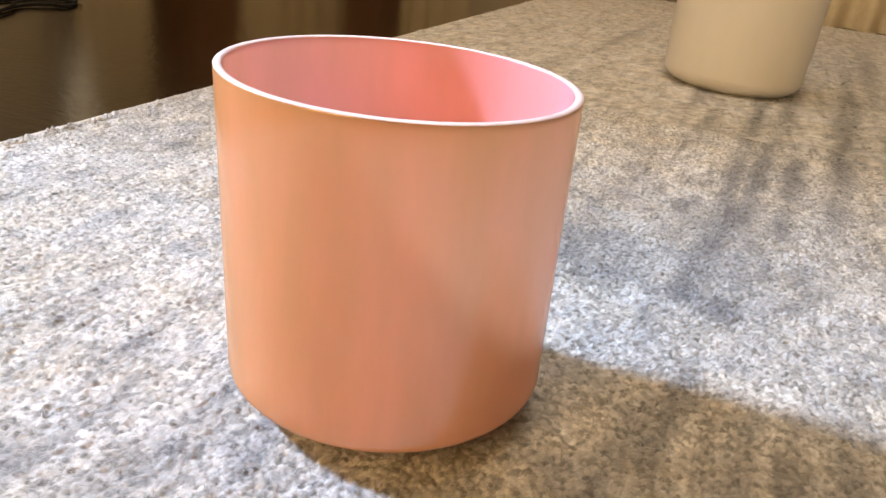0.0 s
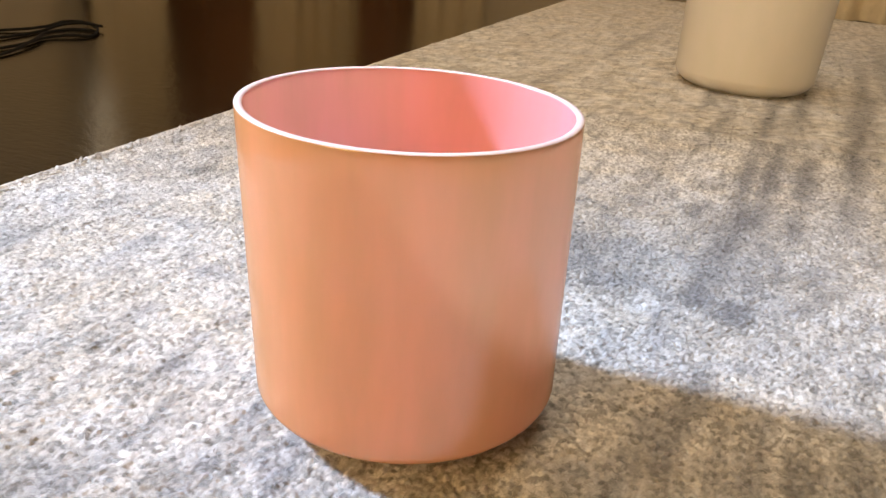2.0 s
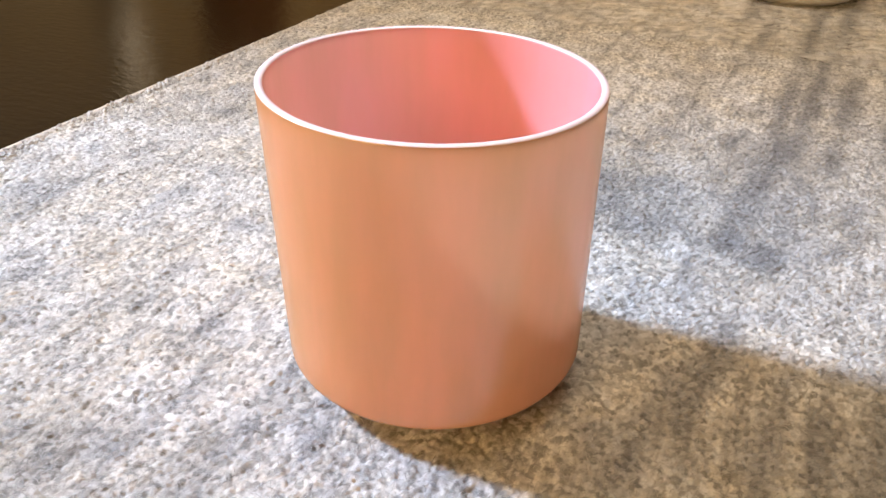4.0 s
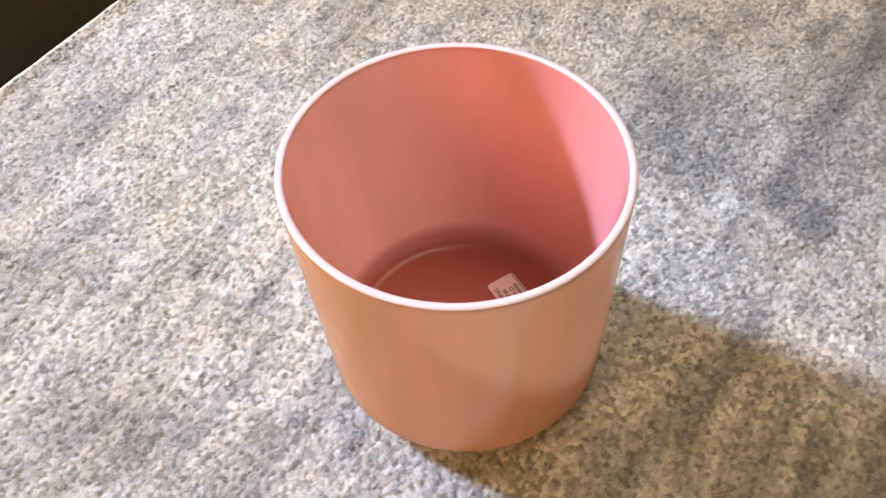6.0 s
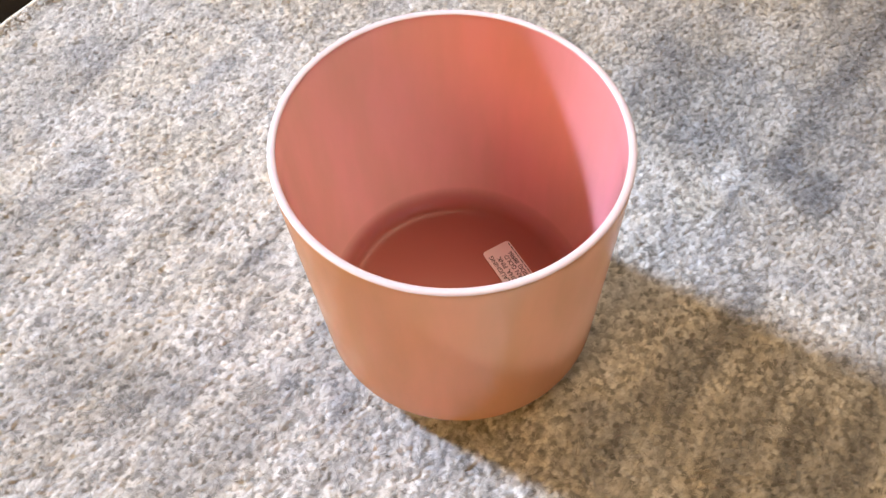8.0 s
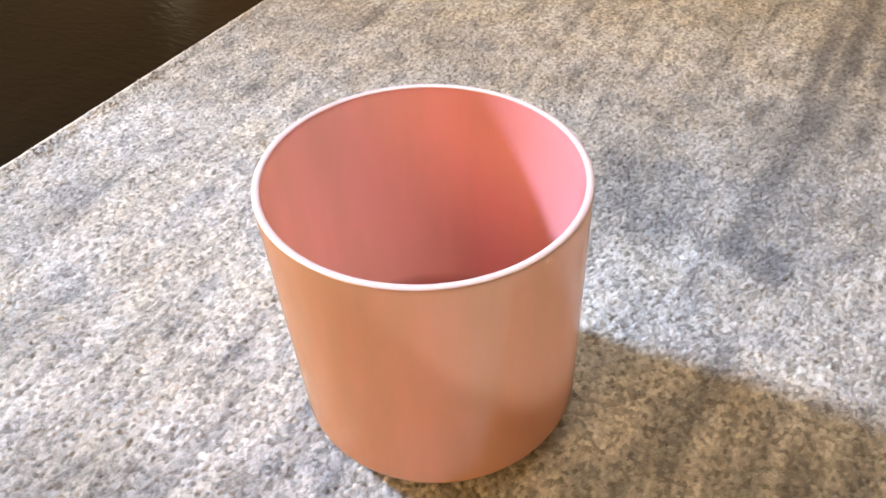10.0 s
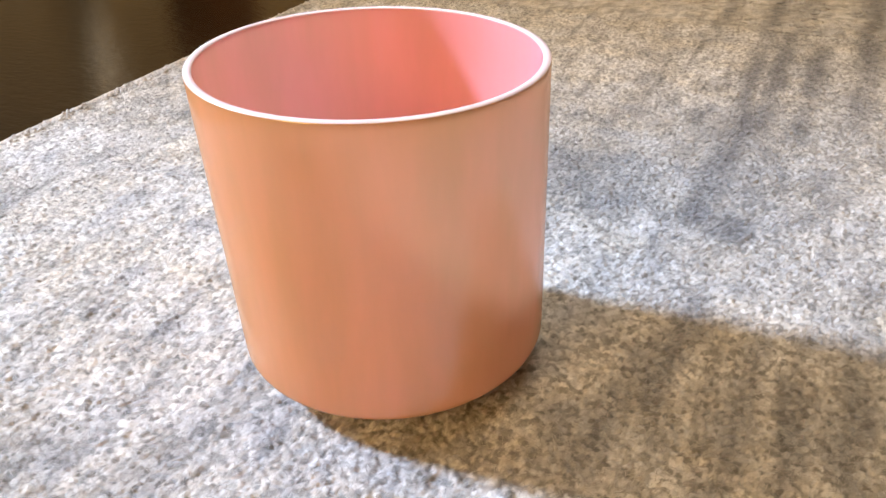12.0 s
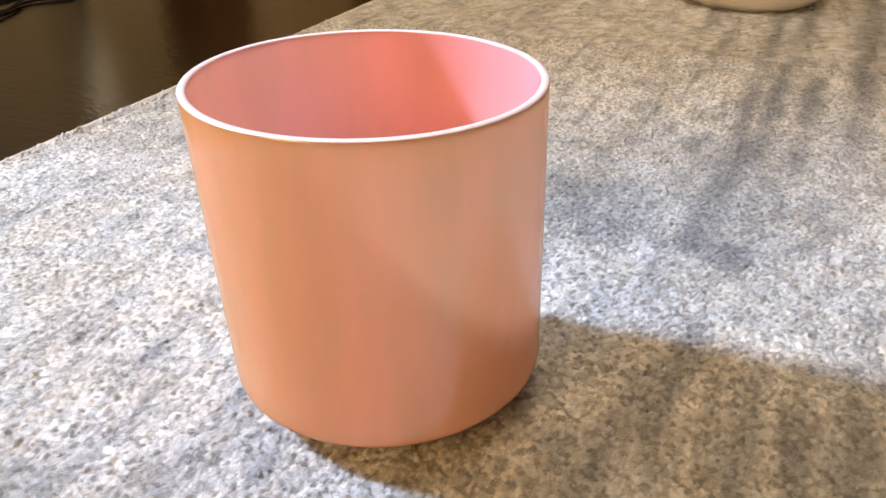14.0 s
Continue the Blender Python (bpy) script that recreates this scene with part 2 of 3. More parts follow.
# ---- the bowls ----
LIP_RISE = 0.6        # the lip is ground flatter than round


def bowl_profiles(r_rim, r_wall, height, dome_r, dome_z, wall):
    """Half outlines of the outside, up to the lip, and of the inside, down to its floor. height: to the lip's widest ring."""
    outer = [(0.0, 0.0), (r_wall - dome_r, 0.0)]
    outer += [(r_wall - dome_r + dome_r * math.sin(a), dome_z - dome_z * math.cos(a)) for a in (radians(90 * i / 18) for i in range(1, 19))]
    outer += [(r_wall + (r_rim - r_wall) * i / 12, dome_z + (height - dome_z) * i / 12) for i in range(1, 13)]
    lip = [(r, height + (z - height) * LIP_RISE) for r, z in arc(r_rim - wall / 2, height, wall / 2, 0, 180, 12)[1:]]
    low, fillet = wall * 2.1, wall * 3.4
    slope = (r_rim - r_wall) / (height - dome_z)
    inner = [(r_rim - wall - slope * (height - z), z) for z in (height - (height - low - fillet) * i / 10 for i in range(1, 11))]
    rw = inner[-1][0]
    inner += arc(rw - fillet, low + fillet, fillet, 0, -90, 12)[1:] + [(rw * 0.5, low - 0.0003), (0.0, low - 0.0006)]
    return outer, lip, inner


def lean_over(bm, height, slant):
    """A hand-made bowl: its wall leans while the rim is ground level, it is a little out of round, and its foot curves up higher on one side."""
    for v in bm.verts:
        r = math.hypot(v.co.x, v.co.y)
        side = 0.5 + 0.5 * math.cos(math.atan2(v.co.y, v.co.x) + radians(35)) if r > 1e-6 else 0.0
        if slant and v.co.z < 0.07:
            v.co.z += 0.0052 * side ** 1.5 * (r / 0.1) ** 2 * (1 - v.co.z / 0.07)
        v.co.x += slant * max(0.0, height - v.co.z)
        v.co.y *= 0.992 if slant else 1.0


def singing_bowl(r_rim, r_wall, height, dome_r, dome_z, wall, skin, inside, lip_mat, lip_label, slant=0.0):
    base = new("singing_bowl")
    outer, lip, inner = bowl_profiles(r_rim, r_wall, height, dome_r, dome_z, wall)
    bm = bmesh.new()
    lathe(bm, outer + lip + inner, 192)
    lean_over(bm, height, slant)
    body = part("body", bm, skin, base)
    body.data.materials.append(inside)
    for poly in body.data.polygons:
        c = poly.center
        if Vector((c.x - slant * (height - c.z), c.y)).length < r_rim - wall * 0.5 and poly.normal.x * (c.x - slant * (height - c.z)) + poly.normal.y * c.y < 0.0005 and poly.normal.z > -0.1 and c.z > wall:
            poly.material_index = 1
    # the ground lip, a thin ring a hair proud of the body's edge
    bm = bmesh.new()
    g = 0.0003
    ring = [(r, height + (z - height) * LIP_RISE) for r, z in arc(r_rim - wall / 2, height, wall / 2 + g, 32, 150, 16)]
    lathe(bm, ring + [(r_rim - wall / 2, height - 0.001), ring[0]], 192)
    lean_over(bm, height, slant)
    part("rim", bm, lip_mat, base, lip_label)
    return base


BOWL_AT, BOWL_H = (-0.0117, 0.4307), 0.2086
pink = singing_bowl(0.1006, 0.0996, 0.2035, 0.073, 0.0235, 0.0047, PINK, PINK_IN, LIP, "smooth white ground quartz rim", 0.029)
pink.matrix_world = pose(*BOWL_AT, BOWL_H) @ pose(0, 0, 0, 0, -0.3) @ pose(0, 0, -0.2035)
tagged(pink, "frosted pink quartz singing bowl with white rim on the rug", "singing bowl")

white = singing_bowl(0.149, 0.1415, 0.32, 0.055, 0.036, 0.006, WHITE, WHITE, WHITE, "")
white.matrix_world = pose(0.649, 1.634, -0.003)
tagged(white, "large frosted white quartz singing bowl farther back on the rug", "singing bowl")


# ---- the paper label inside the pink bowl ----
def letters(text, size, x, y, parent):
    cu = bpy.data.curves.new("lettering", "FONT")
    cu.body, cu.size, cu.align_x, cu.resolution_u = text, size, "RIGHT", 3
    cu.offset = size * 0.012
    tmp = bpy.data.objects.new("lettering", cu)
    me = bpy.data.meshes.new_from_object(tmp)
    bpy.data.objects.remove(tmp)
    me.materials.append(INK)
    ob = new("lettering", me)
    ob.parent = parent
    ob.matrix_basis = pose(x, y, 0.00035)
    return ob


def paper_label():
    w, h, r = 0.062, 0.0245, 0.003
    bm = bmesh.new()
    pts = []
    for cx, cy, a0 in ((w / 2 - r, h / 2 - r, 0), (-w / 2 + r, h / 2 - r, 90), (-w / 2 + r, -h / 2 + r, 180), (w / 2 - r, -h / 2 + r, 270)):
        pts += arc(cx, cy, r, a0, a0 + 90, 6)
    face = bm.faces.new([bm.verts.new((x, y, 0)) for x, y in pts])
    up = bmesh.ops.extrude_face_region(bm, geom=[face])["geom"]
    for v in up:
        if isinstance(v, bmesh.types.BMVert):
            v.co.z += 0.0002
    lab = part("paper_label", bm, PAPER, pink, "pale pink paper label with black printed lines", smooth=False)
    lab.matrix_basis = pose(0.0458, 0.0290, 0.0109, 0, 0, 129.7)
    for text, size, x, y in (("D LAUGHING", 0.0052, 0.0250, 0.0064), ("DDHA, PINK", 0.0052, 0.0211, 0.0013),
                             ("CIAN GOLD", 0.0052, 0.0198, -0.0043), ("NSIDE) 88986", 0.0050, 0.0212, -0.0088)):
        letters(text, size, x, y, lab)
    # a line too fine to read
    bm = bmesh.new()
    x = -0.022
    while x < 0.028:
        n = random.uniform(0.002, 0.0055)
        box(bm, (x, -0.0112, 0.0002), (min(x + n, 0.0285), -0.0105, 0.0004))
        x += n + 0.0009
    part("fine_print", bm, INK, lab, smooth=False)


paper_label()


# ---- the rug ----
RUG_P0, RUG_P1, RUG_Q0, RUG_Q1 = -0.727, 2.2, -1.0, 3.45


# darker dyed streaks, and broad darker patches: place (p, q), half width, half length, strength
STREAKS = ((0.004, 0.668, 0.018, 0.028, 0.70), (0.034, 0.655, 0.018, 0.026, 0.72), (0.012, 0.725, 0.014, 0.05, 0.55), (0.016, 0.80, 0.016, 0.06, 0.60),
           (0.032, 0.90, 0.018, 0.05, 0.68), (0.044, 0.95, 0.016, 0.035, 0.55), (0.026, 1.08, 0.010, 0.11, 0.66), (0.060, 1.14, 0.011, 0.16, 0.70),
           (0.103, 1.13, 0.012, 0.11, 0.66), (0.085, 0.91, 0.011, 0.05, 0.48), (0.152, 1.02, 0.014, 0.07, 0.50), (0.172, 1.24, 0.014, 0.12, 0.66),
           (0.192, 1.48, 0.016, 0.22, 0.60), (0.072, 0.765, 0.011, 0.04, 0.45), (0.046, 1.46, 0.011, 0.22, 0.60), (0.105, 1.64, 0.012, 0.22, 0.55),
           (-0.031, 1.40, 0.009, 0.12, 0.55), (-0.065, 1.56, 0.010, 0.12, 0.50))
MORE_STREAKS = ((-0.130, 0.735, 0.022, 0.035, 0.50), (-0.112, 0.685, 0.022, 0.030, 0.50), (-0.066, 0.668, 0.020, 0.025, 0.44), (-0.093, 0.894, 0.012, 0.020, 0.35),
                (-0.103, 1.01, 0.010, 0.025, 0.40), (-0.101, 1.216, 0.008, 0.02, 0.45), (0.016, 0.50, 0.012, 0.045, 0.55), (0.008, 0.43, 0.010, 0.05, 0.52),
                (-0.017, 0.37, 0.009, 0.04, 0.48), (0.062, 0.42, 0.008, 0.06, 0.42), (0.090, 0.41, 0.008, 0.06, 0.46), (0.125, 0.44, 0.009, 0.08, 0.46),
                (-0.524, 0.278, 0.020, 0.05, 0.40), (-0.332, 0.21, 0.022, 0.035, 0.42), (-0.395, 0.19, 0.020, 0.05, 0.40), (0.105, 0.58, 0.011, 0.05, 0.30))
FAR_STREAKS = ((0.225, 1.80, 0.016, 0.38, 0.6), (0.300, 2.20, 0.020, 0.40, 0.50), (-0.322, 2.20, 0.012, 0.26, 0.45), (-0.389, 1.53, 0.010, 0.12, 0.40),
               (0.005, 0.585, 0.016, 0.03, 0.25), (-0.62, 0.44, 0.02, 0.08, 0.30), (-0.264, 0.205, 0.015, 0.05, 0.3), (0.25, 1.25, 0.014, 0.2, 0.5),
               # three broad darker patches behind the bowl, on its right
               (0.04, 0.70, 0.07, 0.11, 0.30), (-0.10, 0.71, 0.06, 0.07, 0.26), (0.025, 0.82, 0.03, 0.10, 0.34))


def dye_at(c, rng):
    d = np.zeros(len(c))
    for p, q, sp, sq, k in STREAKS + MORE_STREAKS + FAR_STREAKS:
        u, v = (c[:, 0] - p - 0.06 * (c[:, 1] - q)) / sp, (c[:, 1] - q) / sq
        ragged = 1 + 0.5 * np.sin(c[:, 1] * 61 + p * 90) * np.sin(c[:, 0] * 143 + q * 40)
        d = np.maximum(d, k * np.exp(-0.5 * (u * u + v * v) * ragged))
    lines = np.sin(c[:, 0] * 330 + 1.5 * np.sin(c[:, 1] * 7) + 2 * np.sin(c[:, 0] * 71)) * np.sin(c[:, 1] * 11 + c[:, 0] * 90)
    d = np.maximum(d, 0.20 * np.clip(lines - 0.35, 0, 1))
    return np.clip(1.5 * d * rng.uniform(0.75, 1.25, len(c)), 0, 0.95)


def swell(c):
    """The pile stands up where the bowl has sunk into it."""
    x0, y0 = BOWL_AT[0] + 0.006, BOWL_AT[1]
    a = radians(ROOM_TURN)
    p, q = x0 * math.cos(a) + y0 * math.sin(a), -x0 * math.sin(a) + y0 * math.cos(a)
    r = np.hypot(c[:, 0] - p, c[:, 1] - q)
    return 0.0055 * np.clip((0.165 - r) / 0.075, 0, 1) ** 1.6


def mesh_of(name, v, f, c, per, rng, parent, tone=None):
    me = bpy.data.meshes.new(name)
    me.vertices.add(len(v))
    me.vertices.foreach_set("co", v.reshape(-1))
    me.loops.add(len(f) * 3)
    me.loops.foreach_set("vertex_index", f.reshape(-1).astype(np.int32))
    me.polygons.add(len(f))
    me.polygons.foreach_set("loop_start", np.arange(0, len(f) * 3, 3, dtype=np.int32))
    me.update(calc_edges=True)
    me.shade_smooth()
    me.materials.append(RUG)
    at = me.attributes.new("dye", "FLOAT", "POINT")
    at.data.foreach_set("value", np.repeat(dye_at(c, rng), per))
    if tone is None:
        tone = rng.uniform(0, 1, len(c))
    me.attributes.new("tone", "FLOAT", "POINT").data.foreach_set("value", np.repeat(tone, per))
    ob = new(name, me)
    ob.parent = parent
    return tagged(ob, kind="stuff")


RIDGE = 0.0009


def heaped(c):
    """The uneven lie of the pile: low ridges that run with the rug, broken every few centimetres."""
    p, q = c[:, 0], c[:, 1]
    wander = 2.2 * np.sin(q * 41) + 1.7 * np.sin(p * 57 + 1.3) + 1.1 * np.sin(q * 97 + p * 63)
    return (np.sin(p * 410 + wander) * np.sin(q * 175 + 1.6 * wander) + 0.7 * np.sin(p * 205 - 0.8 * wander + q * 60) * np.sin(q * 118 + wander)) / 1.7


PILE = (RUG_P0 + 0.003, 0.46, 0.1, 1.3)       # the stretch whose tufts are modelled one by one
GRID = 0.00128


def tufted_sheet():
    """Heights of the near pile on a fine grid, and the shade of each tuft: plump overlapping domes of wool, most of them lying along the rug."""
    rng = np.random.default_rng(3)
    p0, p1, q0, q1 = PILE
    n, m = int((p1 - p0) / GRID) + 1, int((q1 - q0) / GRID) + 1
    step = 0.0037
    c = np.stack(np.meshgrid(np.arange(p0, p1, step), np.arange(q0, q1, step * 0.95)), -1).reshape(-1, 2)
    c[:, 0] += (np.round((c[:, 1] - q0) / (step * 0.95)) % 2) * step / 2
    c += rng.normal(0, step * 0.26, c.shape)
    k = len(c)
    yaw = np.pi / 2 + rng.normal(0, 0.6, k)
    ra, rb = rng.uniform(0.0036, 0.0054, k), rng.uniform(0.0025, 0.0036, k)
    lift = RIDGE * heaped(c) + rng.normal(0, 0.00028, k) + swell(c)
    dome = rng.uniform(0.0028, 0.0042, k)
    tone = rng.uniform(0, 1, k)
    flat = np.stack(np.meshgrid(p0 + GRID * np.arange(n), q0 + GRID * np.arange(m)), -1).reshape(-1, 2)
    h = swell(flat) + RIDGE * heaped(flat) - 0.0019
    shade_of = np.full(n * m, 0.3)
    ci, cj = np.round((c[:, 0] - p0) / GRID).astype(int), np.round((c[:, 1] - q0) / GRID).astype(int)
    co, si = np.cos(yaw), np.sin(yaw)
    for dj in range(-5, 6):
        for di in range(-5, 6):
            a, b = ci + di, cj + dj
            ok = (a >= 0) & (a < n) & (b >= 0) & (b < m)
            x, y = p0 + GRID * a - c[:, 0], q0 + GRID * b - c[:, 1]
            d = ((x * co + y * si) / ra) ** 2 + ((y * co - x * si) / rb) ** 2
            ok &= d < 1
            at = (b * n + a)[ok]
            z = (lift + 0.0002 - dome * d)[ok]
            np.maximum.at(h, at, z)
            top = z >= h[at]
            shade_of[at[top]] = tone[ok][top]
    h += rng.normal(0, 0.00012, n * m)
    return flat, h, shade_of, n, m


def pile_height(c, h, n, m):
    a = np.clip(np.round((c[:, 0] - PILE[0]) / GRID).astype(int), 0, n - 1)
    b = np.clip(np.round((c[:, 1] - PILE[2]) / GRID).astype(int), 0, m - 1)
    return h[b * n + a]


def fibres(name, span, count, length, width, parent, seed, high):
    """Loose curved wool ends lying over the knots, each a bent strip of its own."""
    rng = np.random.default_rng(seed)
    p0, p1, q0, q1 = span
    c = np.stack([rng.uniform(p0, p1, count), rng.uniform(q0, q1, count)], -1)
    yaw, bend = rng.uniform(0, 2 * np.pi, count), rng.normal(0, 0.9, count)
    ln, wd = length * rng.uniform(0.5, 1.4, count), width * rng.uniform(0.7, 1.4, count)
    base = pile_height(c, *high) + rng.uniform(-0.0004, 0.0003, count)
    arch = rng.uniform(0.0004, 0.0018, count)
    verts = []
    x, y = c[:, 0].copy(), c[:, 1].copy()
    for k in range(3):
        a = yaw + bend * k / 2
        h = base + arch * math.sin(math.pi * (0.12 + 0.76 * k / 2))
        w = wd * (0.4, 1.0, 0.3)[k]
        for side in (-1, 1):
            verts.append(np.stack([x - side * w * np.sin(a) / 2, y + side * w * np.cos(a) / 2, h], -1))
        x, y = x + np.cos(a) * ln / 2, y + np.sin(a) * ln / 2
    v = np.stack(verts, 1)
    quads = [(0, 2, 3), (0, 3, 1), (2, 4, 5), (2, 5, 3)]
    f = (np.array(quads)[None] + (np.arange(count) * 6)[:, None, None]).reshape(-1, 3)
    return mesh_of(name, v.reshape(-1, 3), f, c, 6, rng, parent)


def knots(name, span, step, long_, wide, parent, seed, plump=0.45, even=0.0):
    """Short plump ends of yarn, one rounded grain each, most of them lying along the rug."""
    rng = np.random.default_rng(seed)
    p0, p1, q0, q1 = span
    ps, qs = np.arange(p0, p1, step), np.arange(q0, q1, step * 1.1)
    c = np.stack(np.meshgrid(ps, qs), -1).reshape(-1, 2)
    c += rng.normal(0, step * 0.33, c.shape)
    n = len(c)
    yaw, dip = np.pi / 2 + rng.normal(0, 0.85, n), rng.normal(0, 0.35 * plump / 0.45, n)
    ln, wd = long_ * rng.uniform(0.55, 1.4, n), wide * rng.uniform(0.6, 1.35, n)
    bend = rng.normal(0, 0.22, n) * ln
    z = swell(c) - 0.0011 + RIDGE * heaped(c) + rng.normal(0, 0.0006, n)
    verts = []

    def put(along, side, up):
        a = along * ln / 2
        b = side * wd / 2 + bend * (along * along - 0.4)
        h = up * wd * plump + a * np.sin(dip)
        a = a * np.cos(dip)
        verts.append(np.stack([c[:, 0] + a * np.cos(yaw) - b * np.sin(yaw), c[:, 1] + a * np.sin(yaw) + b * np.cos(yaw), z + h], -1))

    sides, stations = 5, ((-0.5, 0.95), (0.5, 0.95))
    put(-1.0, 0, 0)
    for along, w in stations:
        for k in range(sides):
            t = 2 * math.pi * k / sides + 0.3
            wob = w * rng.uniform(0.6, 1.35, n)
            put(along, math.cos(t) * wob, math.sin(t) * wob)
    put(1.0, 0, 0)
    v = np.stack(verts, 1)
    per, last = v.shape[1], v.shape[1] - 1
    faces = []
    for k in range(sides):
        j = (k + 1) % sides
        faces += [(0, 1 + j, 1 + k), (last, last - sides + k, last - sides + j)]
        a, b = 1 + k, 1 + j
        faces += [(a, b, b + sides), (a, b + sides, a + sides)]
    f = (np.array(faces)[None] + (np.arange(n) * per)[:, None, None]).reshape(-1, 3)
    return mesh_of(name, v.reshape(-1, 3), f, c, per, rng, parent, 0.5 + (0.5 - 0.5 * even) * rng.uniform(-1, 1, n))


def tufts(name, spans, step, size, parent, seed, tall, sides=4, rings=((0.0, 1.0),)):
    """Small bent knots of wool, one island each, in one mesh. spans: stretches (p0, p1, q0, q1)."""
    rng = np.random.default_rng(seed)
    cs = []
    for p0, p1, q0, q1 in spans:
        ps, qs = np.arange(p0, p1, step), np.arange(q0, q1, step * 0.87)
        g = np.stack(np.meshgrid(ps, qs), -1).reshape(-1, 2)
        g[:, 0] += (np.round((g[:, 1] - q0) / (step * 0.87)) % 2) * step / 2
        cs.append(g)
    c = np.concatenate(cs)
    c += rng.normal(0, step * 0.22, c.shape)
    n = len(c)
    yaw = rng.uniform(0, 2 * np.pi, n)
    long_ = rng.uniform(1.0, 1.5, n)
    lean = rng.normal(0, 0.28, (n, 2)) * size
    high = tall * size * rng.uniform(0.65, 1.1, n)
    big = rng.uniform(0.75, 1.3, n)
    verts = []
    for h, w in rings:
        for k in range(sides):
            a = 2 * np.pi * k / sides + 0.5 * h
            wob = rng.uniform(0.55, 1.45, n) * w * size * 0.55 * big
            x, y = np.cos(a) * wob * long_, np.sin(a) * wob / np.sqrt(long_)
            xr = x * np.cos(yaw) - y * np.sin(yaw) + lean[:, 0] * h
            yr = x * np.sin(yaw) + y * np.cos(yaw) + lean[:, 1] * h
            verts.append(np.stack([c[:, 0] + xr, c[:, 1] + yr, (h - 1.05) * high], -1))
    verts.append(np.stack([c[:, 0] + lean[:, 0], c[:, 1] + lean[:, 1], -0.05 * high], -1))
    v = np.stack(verts, 1)
    v[..., 2] += rng.normal(0, 0.0009, n)[:, None] + 0.0003
    v[..., 2] += swell(c)[:, None]
    per = v.shape[1]
    faces = []
    for r in range(len(rings) - 1):
        for k in range(sides):
            a, b = r * sides + k, r * sides + (k + 1) % sides
            faces += [(a, b, b + sides), (a, b + sides, a + sides)]
    top = per - 1
    for k in range(sides):
        faces.append((top - sides + k, top - sides + (k + 1) % sides, top))
    f = np.array(faces)[None] + (np.arange(n) * per)[:, None, None]
    f = f.reshape(-1, 3)
    return mesh_of(name, v.reshape(-1, 3), f, c, per, rng, parent, rng.uniform(0.35, 0.75, n))


def ground_wool(name, span, step, parent):
    """The matted wool between the knots, one dyed sheet that follows the ridges of the pile."""
    rng = np.random.default_rng(9)
    ps, qs = (np.linspace(a, b, int((b - a) / step)) for a, b in (span[:2], span[2:]))
    c = np.stack(np.meshgrid(ps, qs), -1).reshape(-1, 2)
    v = np.column_stack([c, swell(c) + RIDGE * heaped(c) + rng.normal(0, 0.0003, len(c))])
    n = len(ps)
    a = (np.arange(n - 1)[None] + n * np.arange(len(qs) - 1)[:, None]).reshape(-1)
    f = np.concatenate([np.stack([a, a + 1, a + n + 1], -1), np.stack([a, a + n + 1, a + n], -1)])
    return mesh_of(name, v, f, c, 1, rng, parent)


def make_rug():
    rug = new("rug")
    rug.matrix_world = ROOM
    bm = bmesh.new()
    box(bm, (RUG_P0 + 0.003, RUG_Q0, FLOOR_Z + 0.001), (RUG_P1, RUG_Q1, -0.0034), 0.003)
    part("backing", bm, BACKING, rug, smooth=False)
    rng = np.random.default_rng(7)
    flat, h, tone, n, m = tufted_sheet()
    a = (np.arange(n - 1)[None] + n * np.arange(m - 1)[:, None]).reshape(-1)
    f = np.concatenate([np.stack([a, a + 1, a + n + 1], -1), np.stack([a, a + n + 1, a + n], -1)])
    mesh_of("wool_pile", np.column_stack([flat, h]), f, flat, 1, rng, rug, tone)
    ground_wool("wool_base", (RUG_P0 + 0.004, RUG_P1 - 0.01, 1.3, RUG_Q1 - 0.01), 0.012, rug)
    ground_wool("wool_base", (0.458, RUG_P1 - 0.01, RUG_Q0 + 0.01, 1.3), 0.012, rug)
    ground_wool("wool_base", (RUG_P0 + 0.004, 0.458, RUG_Q0 + 0.01, 0.1), 0.012, rug)
    knots("wool_pile", (RUG_P0 + 0.0025, RUG_P0 + 0.014, 0.1, 1.3), 0.0034, 0.0060, 0.0042, rug, 3, 0.5, 0.4)
    knots("wool_pile", (RUG_P0 + 0.0025, 0.80, 1.3, 2.55), 0.0066, 0.0108, 0.0084, rug, 6, 0.15, 0.75)
    tufts("wool_pile", [(RUG_P0 + 0.005, 1.0, 2.55, RUG_Q1), (0.80, 1.1, 1.3, 2.55), (0.46, 1.1, -0.1, 1.3), (RUG_P0, 0.46, -0.1, 0.1)], 0.0085, 0.0150, rug, 4, 0.24)
    fibres("loose_wool", (RUG_P0 + 0.005, 0.45, 0.1, 0.95), 140000, 0.0060, 0.00034, rug, 5, (h, n, m))
    bm = bmesh.new()
    n = 300
    rings = []
    for i in range(n + 1):
        q = RUG_Q0 + (RUG_Q1 - RUG_Q0) * i / n
        w = 0.0006 * math.sin(i * 1.7) * math.sin(i * 0.37)
        rings.append([bm.verts.new((RUG_P0 - 0.0012 + w + 0.0036 * math.cos(a), q, -0.0046 + 0.0046 * math.sin(a))) for a in (2 * math.pi * k / 8 for k in range(8))])
    for a, b in zip(rings, rings[1:]):
        for k in range(8):
            bm.faces.new((a[k], a[(k + 1) % 8], b[(k + 1) % 8], b[k]))
    part("binding", bm, BACKING, rug, "pale stitched edge binding")
    tagged(rug, "pale grey wool pile rug with darker streaks on the polished floor", "rug")


make_rug()


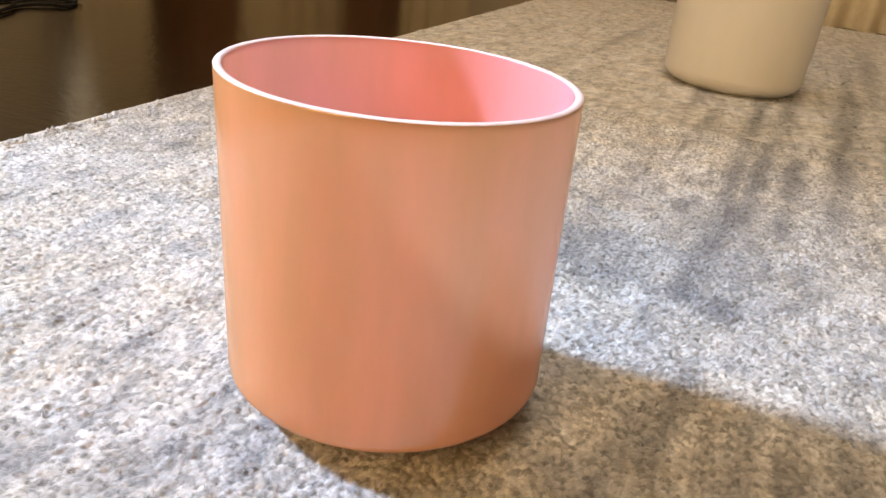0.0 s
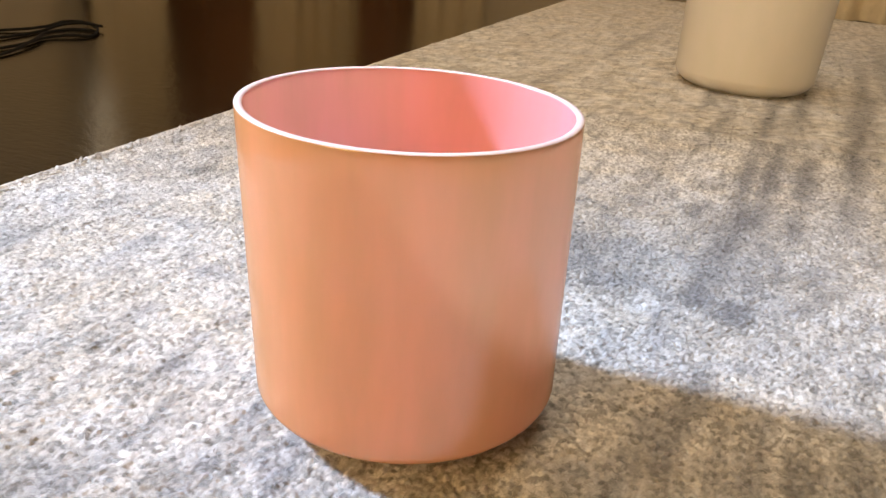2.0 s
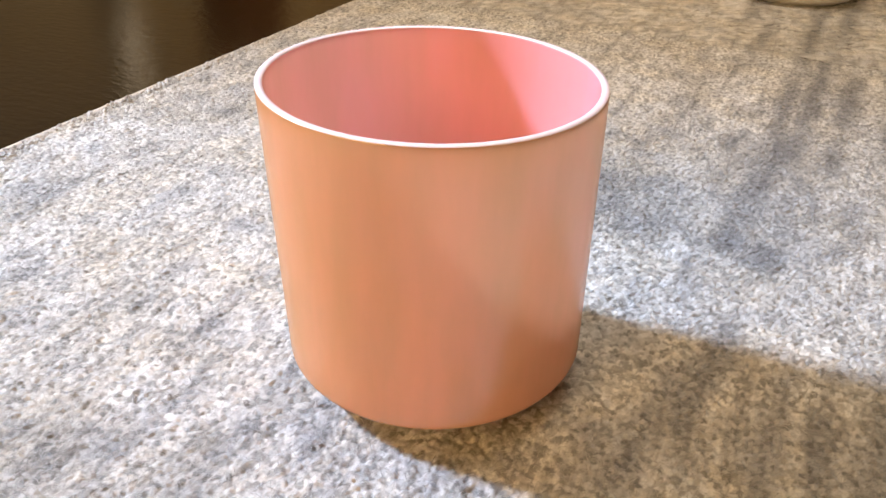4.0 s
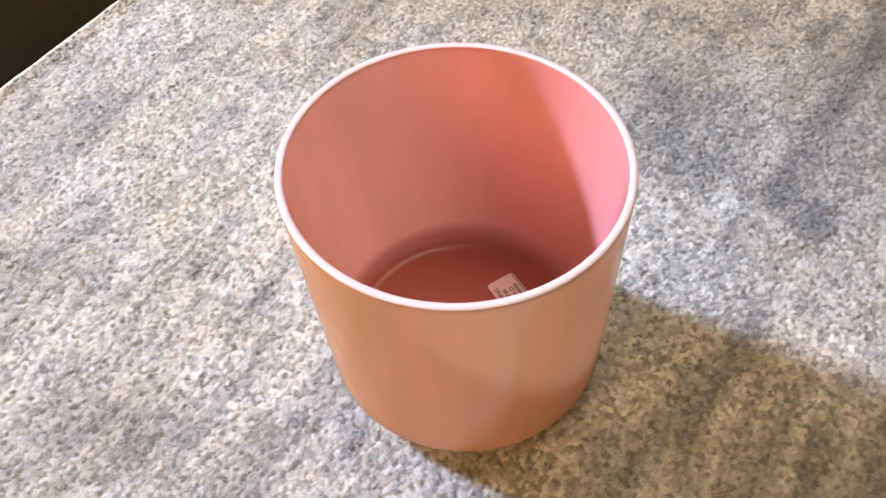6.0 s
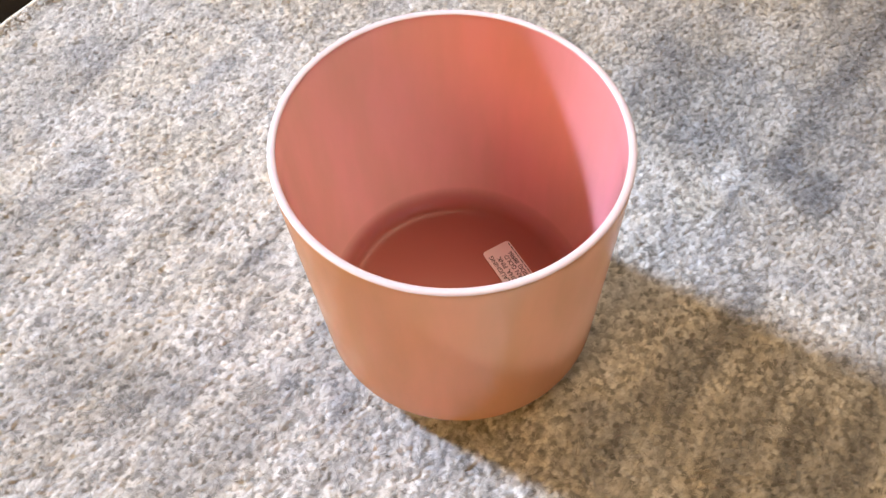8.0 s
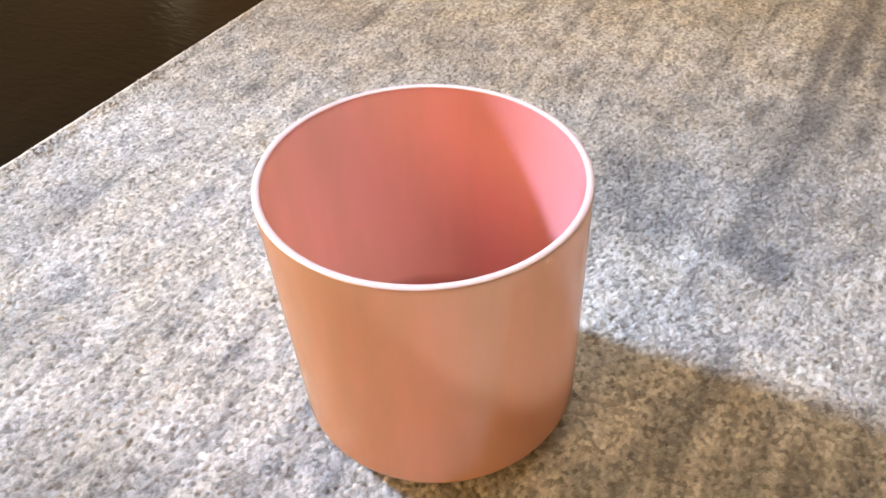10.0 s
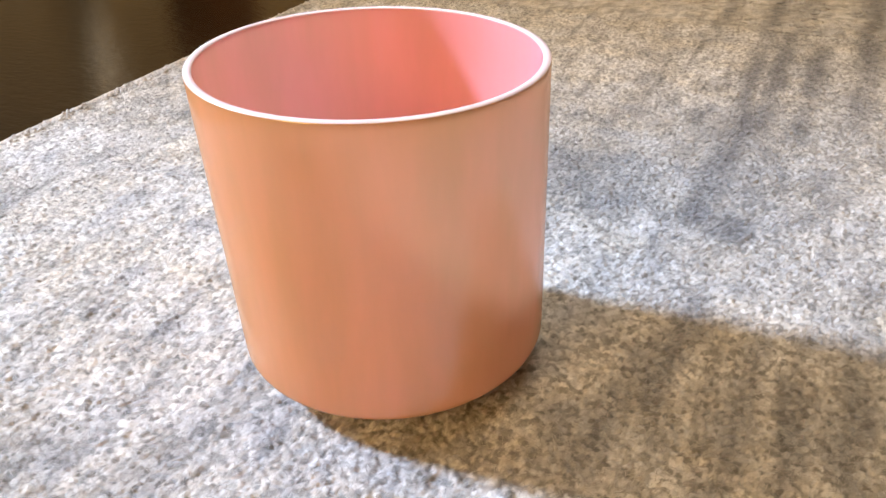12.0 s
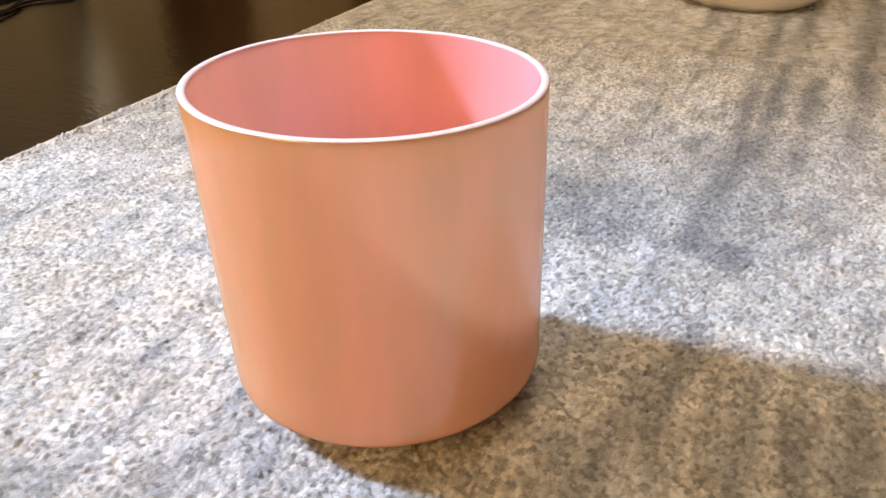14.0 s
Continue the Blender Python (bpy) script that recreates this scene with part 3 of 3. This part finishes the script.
# ---- the cable on the floor ----
def cable():
    top = new("cable")
    top.matrix_world = pose(0, 0, FLOOR_Z)
    strands = (
        ((-0.770, 1.715, 0.004), (-0.800, 1.790, 0.006), (-0.870, 1.830, 0.010), (-0.900, 1.745, 0.007), (-0.960, 1.690, 0.004), (-1.120, 1.600, 0.004), (-1.400, 1.500, 0.004)),
        ((-0.785, 1.790, 0.010), (-0.850, 1.800, 0.011), (-0.890, 1.700, 0.004), (-0.925, 1.600, 0.004), (-1.000, 1.500, 0.004), (-1.200, 1.380, 0.004)),
        ((-0.770, 1.715, 0.004), (-0.775, 1.690, 0.004), (-0.800, 1.680, 0.006), (-0.840, 1.650, 0.004), (-0.850, 1.560, 0.004), (-0.880, 1.480, 0.004), (-1.000, 1.360, 0.004)),
        ((-0.775, 1.745, 0.005), (-0.810, 1.730, 0.010), (-0.850, 1.680, 0.010), (-0.840, 1.580, 0.008), (-0.836, 1.460, 0.004), (-0.860, 1.380, 0.004), (-0.960, 1.250, 0.004)),
    )
    for pts in strands:
        cu = bpy.data.curves.new("strand", "CURVE")
        cu.dimensions, cu.bevel_depth, cu.bevel_resolution, cu.resolution_u = "3D", 0.0032, 3, 12
        sp = cu.splines.new("BEZIER")
        sp.bezier_points.add(len(pts) - 1)
        for b, co in zip(sp.bezier_points, pts):
            b.co, b.handle_left_type, b.handle_right_type = co, "AUTO", "AUTO"
        tmp = bpy.data.objects.new("strand", cu)
        me = bpy.data.meshes.new_from_object(tmp)
        bpy.data.objects.remove(tmp)
        me.materials.clear()
        me.materials.append(CABLE)
        me.shade_smooth()
        ob = new("strand", me)
        ob.parent = top
    tagged(top, "folded loops of thin black cable lying on the polished floor", "cable")


cable()


# ---- what the polished floor mirrors, along the far walls ----
def curtain(p, q, width, along, height, label, cloth=CURTAIN, base=FLOOR_Z + 0.004):
    """A hanging cloth with round folds; along: degrees of its run in the room."""
    bm = bmesh.new()
    n, rows = int(width / 0.012), 10
    grid = []
    for j in range(rows + 1):
        z = base + height * j / rows
        line = []
        for i in range(n + 1):
            x = width * i / n
            d = 0.028 * math.sin(x * 52 + 0.7 * math.sin(x * 9)) * (1 - 0.35 * j / rows)
            line.append((bm.verts.new((x, d, z)), bm.verts.new((x, d + 0.003, z))))
        grid.append(line)
    for a, b in zip(grid, grid[1:]):
        for i in range(n):
            bm.faces.new((a[i][0], a[i + 1][0], b[i + 1][0], b[i][0]))
            bm.faces.new((a[i][1], b[i][1], b[i + 1][1], a[i + 1][1]))
    ob = part("curtain", bm, cloth)
    ob.matrix_world = ROOM @ pose(p, q, 0, 0, 0, along)
    return tagged(ob, label, "curtain", "beige curtains")


CLOTH = "beige cloth curtain hanging in folds to the floor"
curtain(-2.78, 3.66, 0.70, 90, 2.3, CLOTH)
curtain(-2.80, 4.28, 0.55, 0, 2.3, CLOTH)
curtain(-2.80, 2.64, 0.46, 90, 2.3, CLOTH)
curtain(-1.95, 4.28, 0.42, 0, 2.3, CLOTH)
curtain(-0.05, 3.56, 1.7, 0, 2.3, CLOTH)


# added inside the window to soften the edge of the sun patch
curtain(-2.86, 0.38, 0.74, 90, 1.5, "unseen sheer sheet added in the window to fade the sun patch", SUN_FADE, 1.0)


def cabinet(wide, m):
    top = new("wooden_cabinet")
    top.matrix_world = ROOM @ m
    w = wide / 2
    bm = bmesh.new()
    box(bm, (-0.14, -w, 0.10), (0.12, w, 1.10), 0.006)
    part("body", bm, WOOD, top, smooth=False)
    for y in (0.03 - w, w - 0.03):
        for x in (-0.11, 0.09):
            bm = bmesh.new()
            bmesh.ops.create_cone(bm, cap_ends=True, segments=14, radius1=0.014, radius2=0.024, depth=0.10, matrix=pose(x, y, 0.05))
            part("leg", bm, WOOD, top)
    for y0, y1 in ((0.003 - w, -0.002), (0.002, w - 0.003)):
        bm = bmesh.new()
        box(bm, (0.120, y0, 0.13), (0.136, y1, 1.08), 0.004)
        door = part("door", bm, WOOD, top, smooth=False)
        bm = bmesh.new()
        bmesh.ops.create_uvsphere(bm, u_segments=12, v_segments=8, radius=0.011, matrix=pose(0.146, y1 - 0.02 if y0 < 0 else y0 + 0.02, 0.60))
        part("knob", bm, WOOD, door)
    tagged(top, "narrow brown wooden cabinet on short legs, added for a dark band the floor mirrors", "cabinet")


cabinet(0.40, pose(-2.735, 3.41, FLOOR_Z))
# stands in for the dark gap between the mirrored curtains
cabinet(0.24, pose(-2.12, 4.24, FLOOR_Z, 0, 0, -90))


# unseen, added to give the bright glint that the polished floor mirrors
def glint_lamp():
    top = new("glint_lamp")
    top.matrix_world = ROOM @ pose(-2.55, 2.40, FLOOR_Z)
    bm = bmesh.new()
    lathe(bm, [(0.0, 0.0), (0.13, 0.0), (0.13, 0.012), (0.11, 0.02), (0.012, 0.026), (0.0, 0.026)], 40)
    part("base", bm, CABLE, top)
    bm = bmesh.new()
    bmesh.ops.create_cone(bm, cap_ends=True, segments=16, radius1=0.011, radius2=0.011, depth=0.56, matrix=pose(0, 0, 0.30))
    part("pole", bm, CABLE, top)
    bm = bmesh.new()
    lathe(bm, [(0.0, 0.58), (0.036, 0.58), (0.042, 0.60), (0.034, 0.98), (0.030, 1.0), (0.0, 1.0)], 40)
    part("shade", bm, SHADE, top, "slim glowing cream shade that makes the glint in the floor")
    tagged(top, "unseen slim glowing lamp added by the wall for the glint in the floor", "lamp")


glint_lamp()
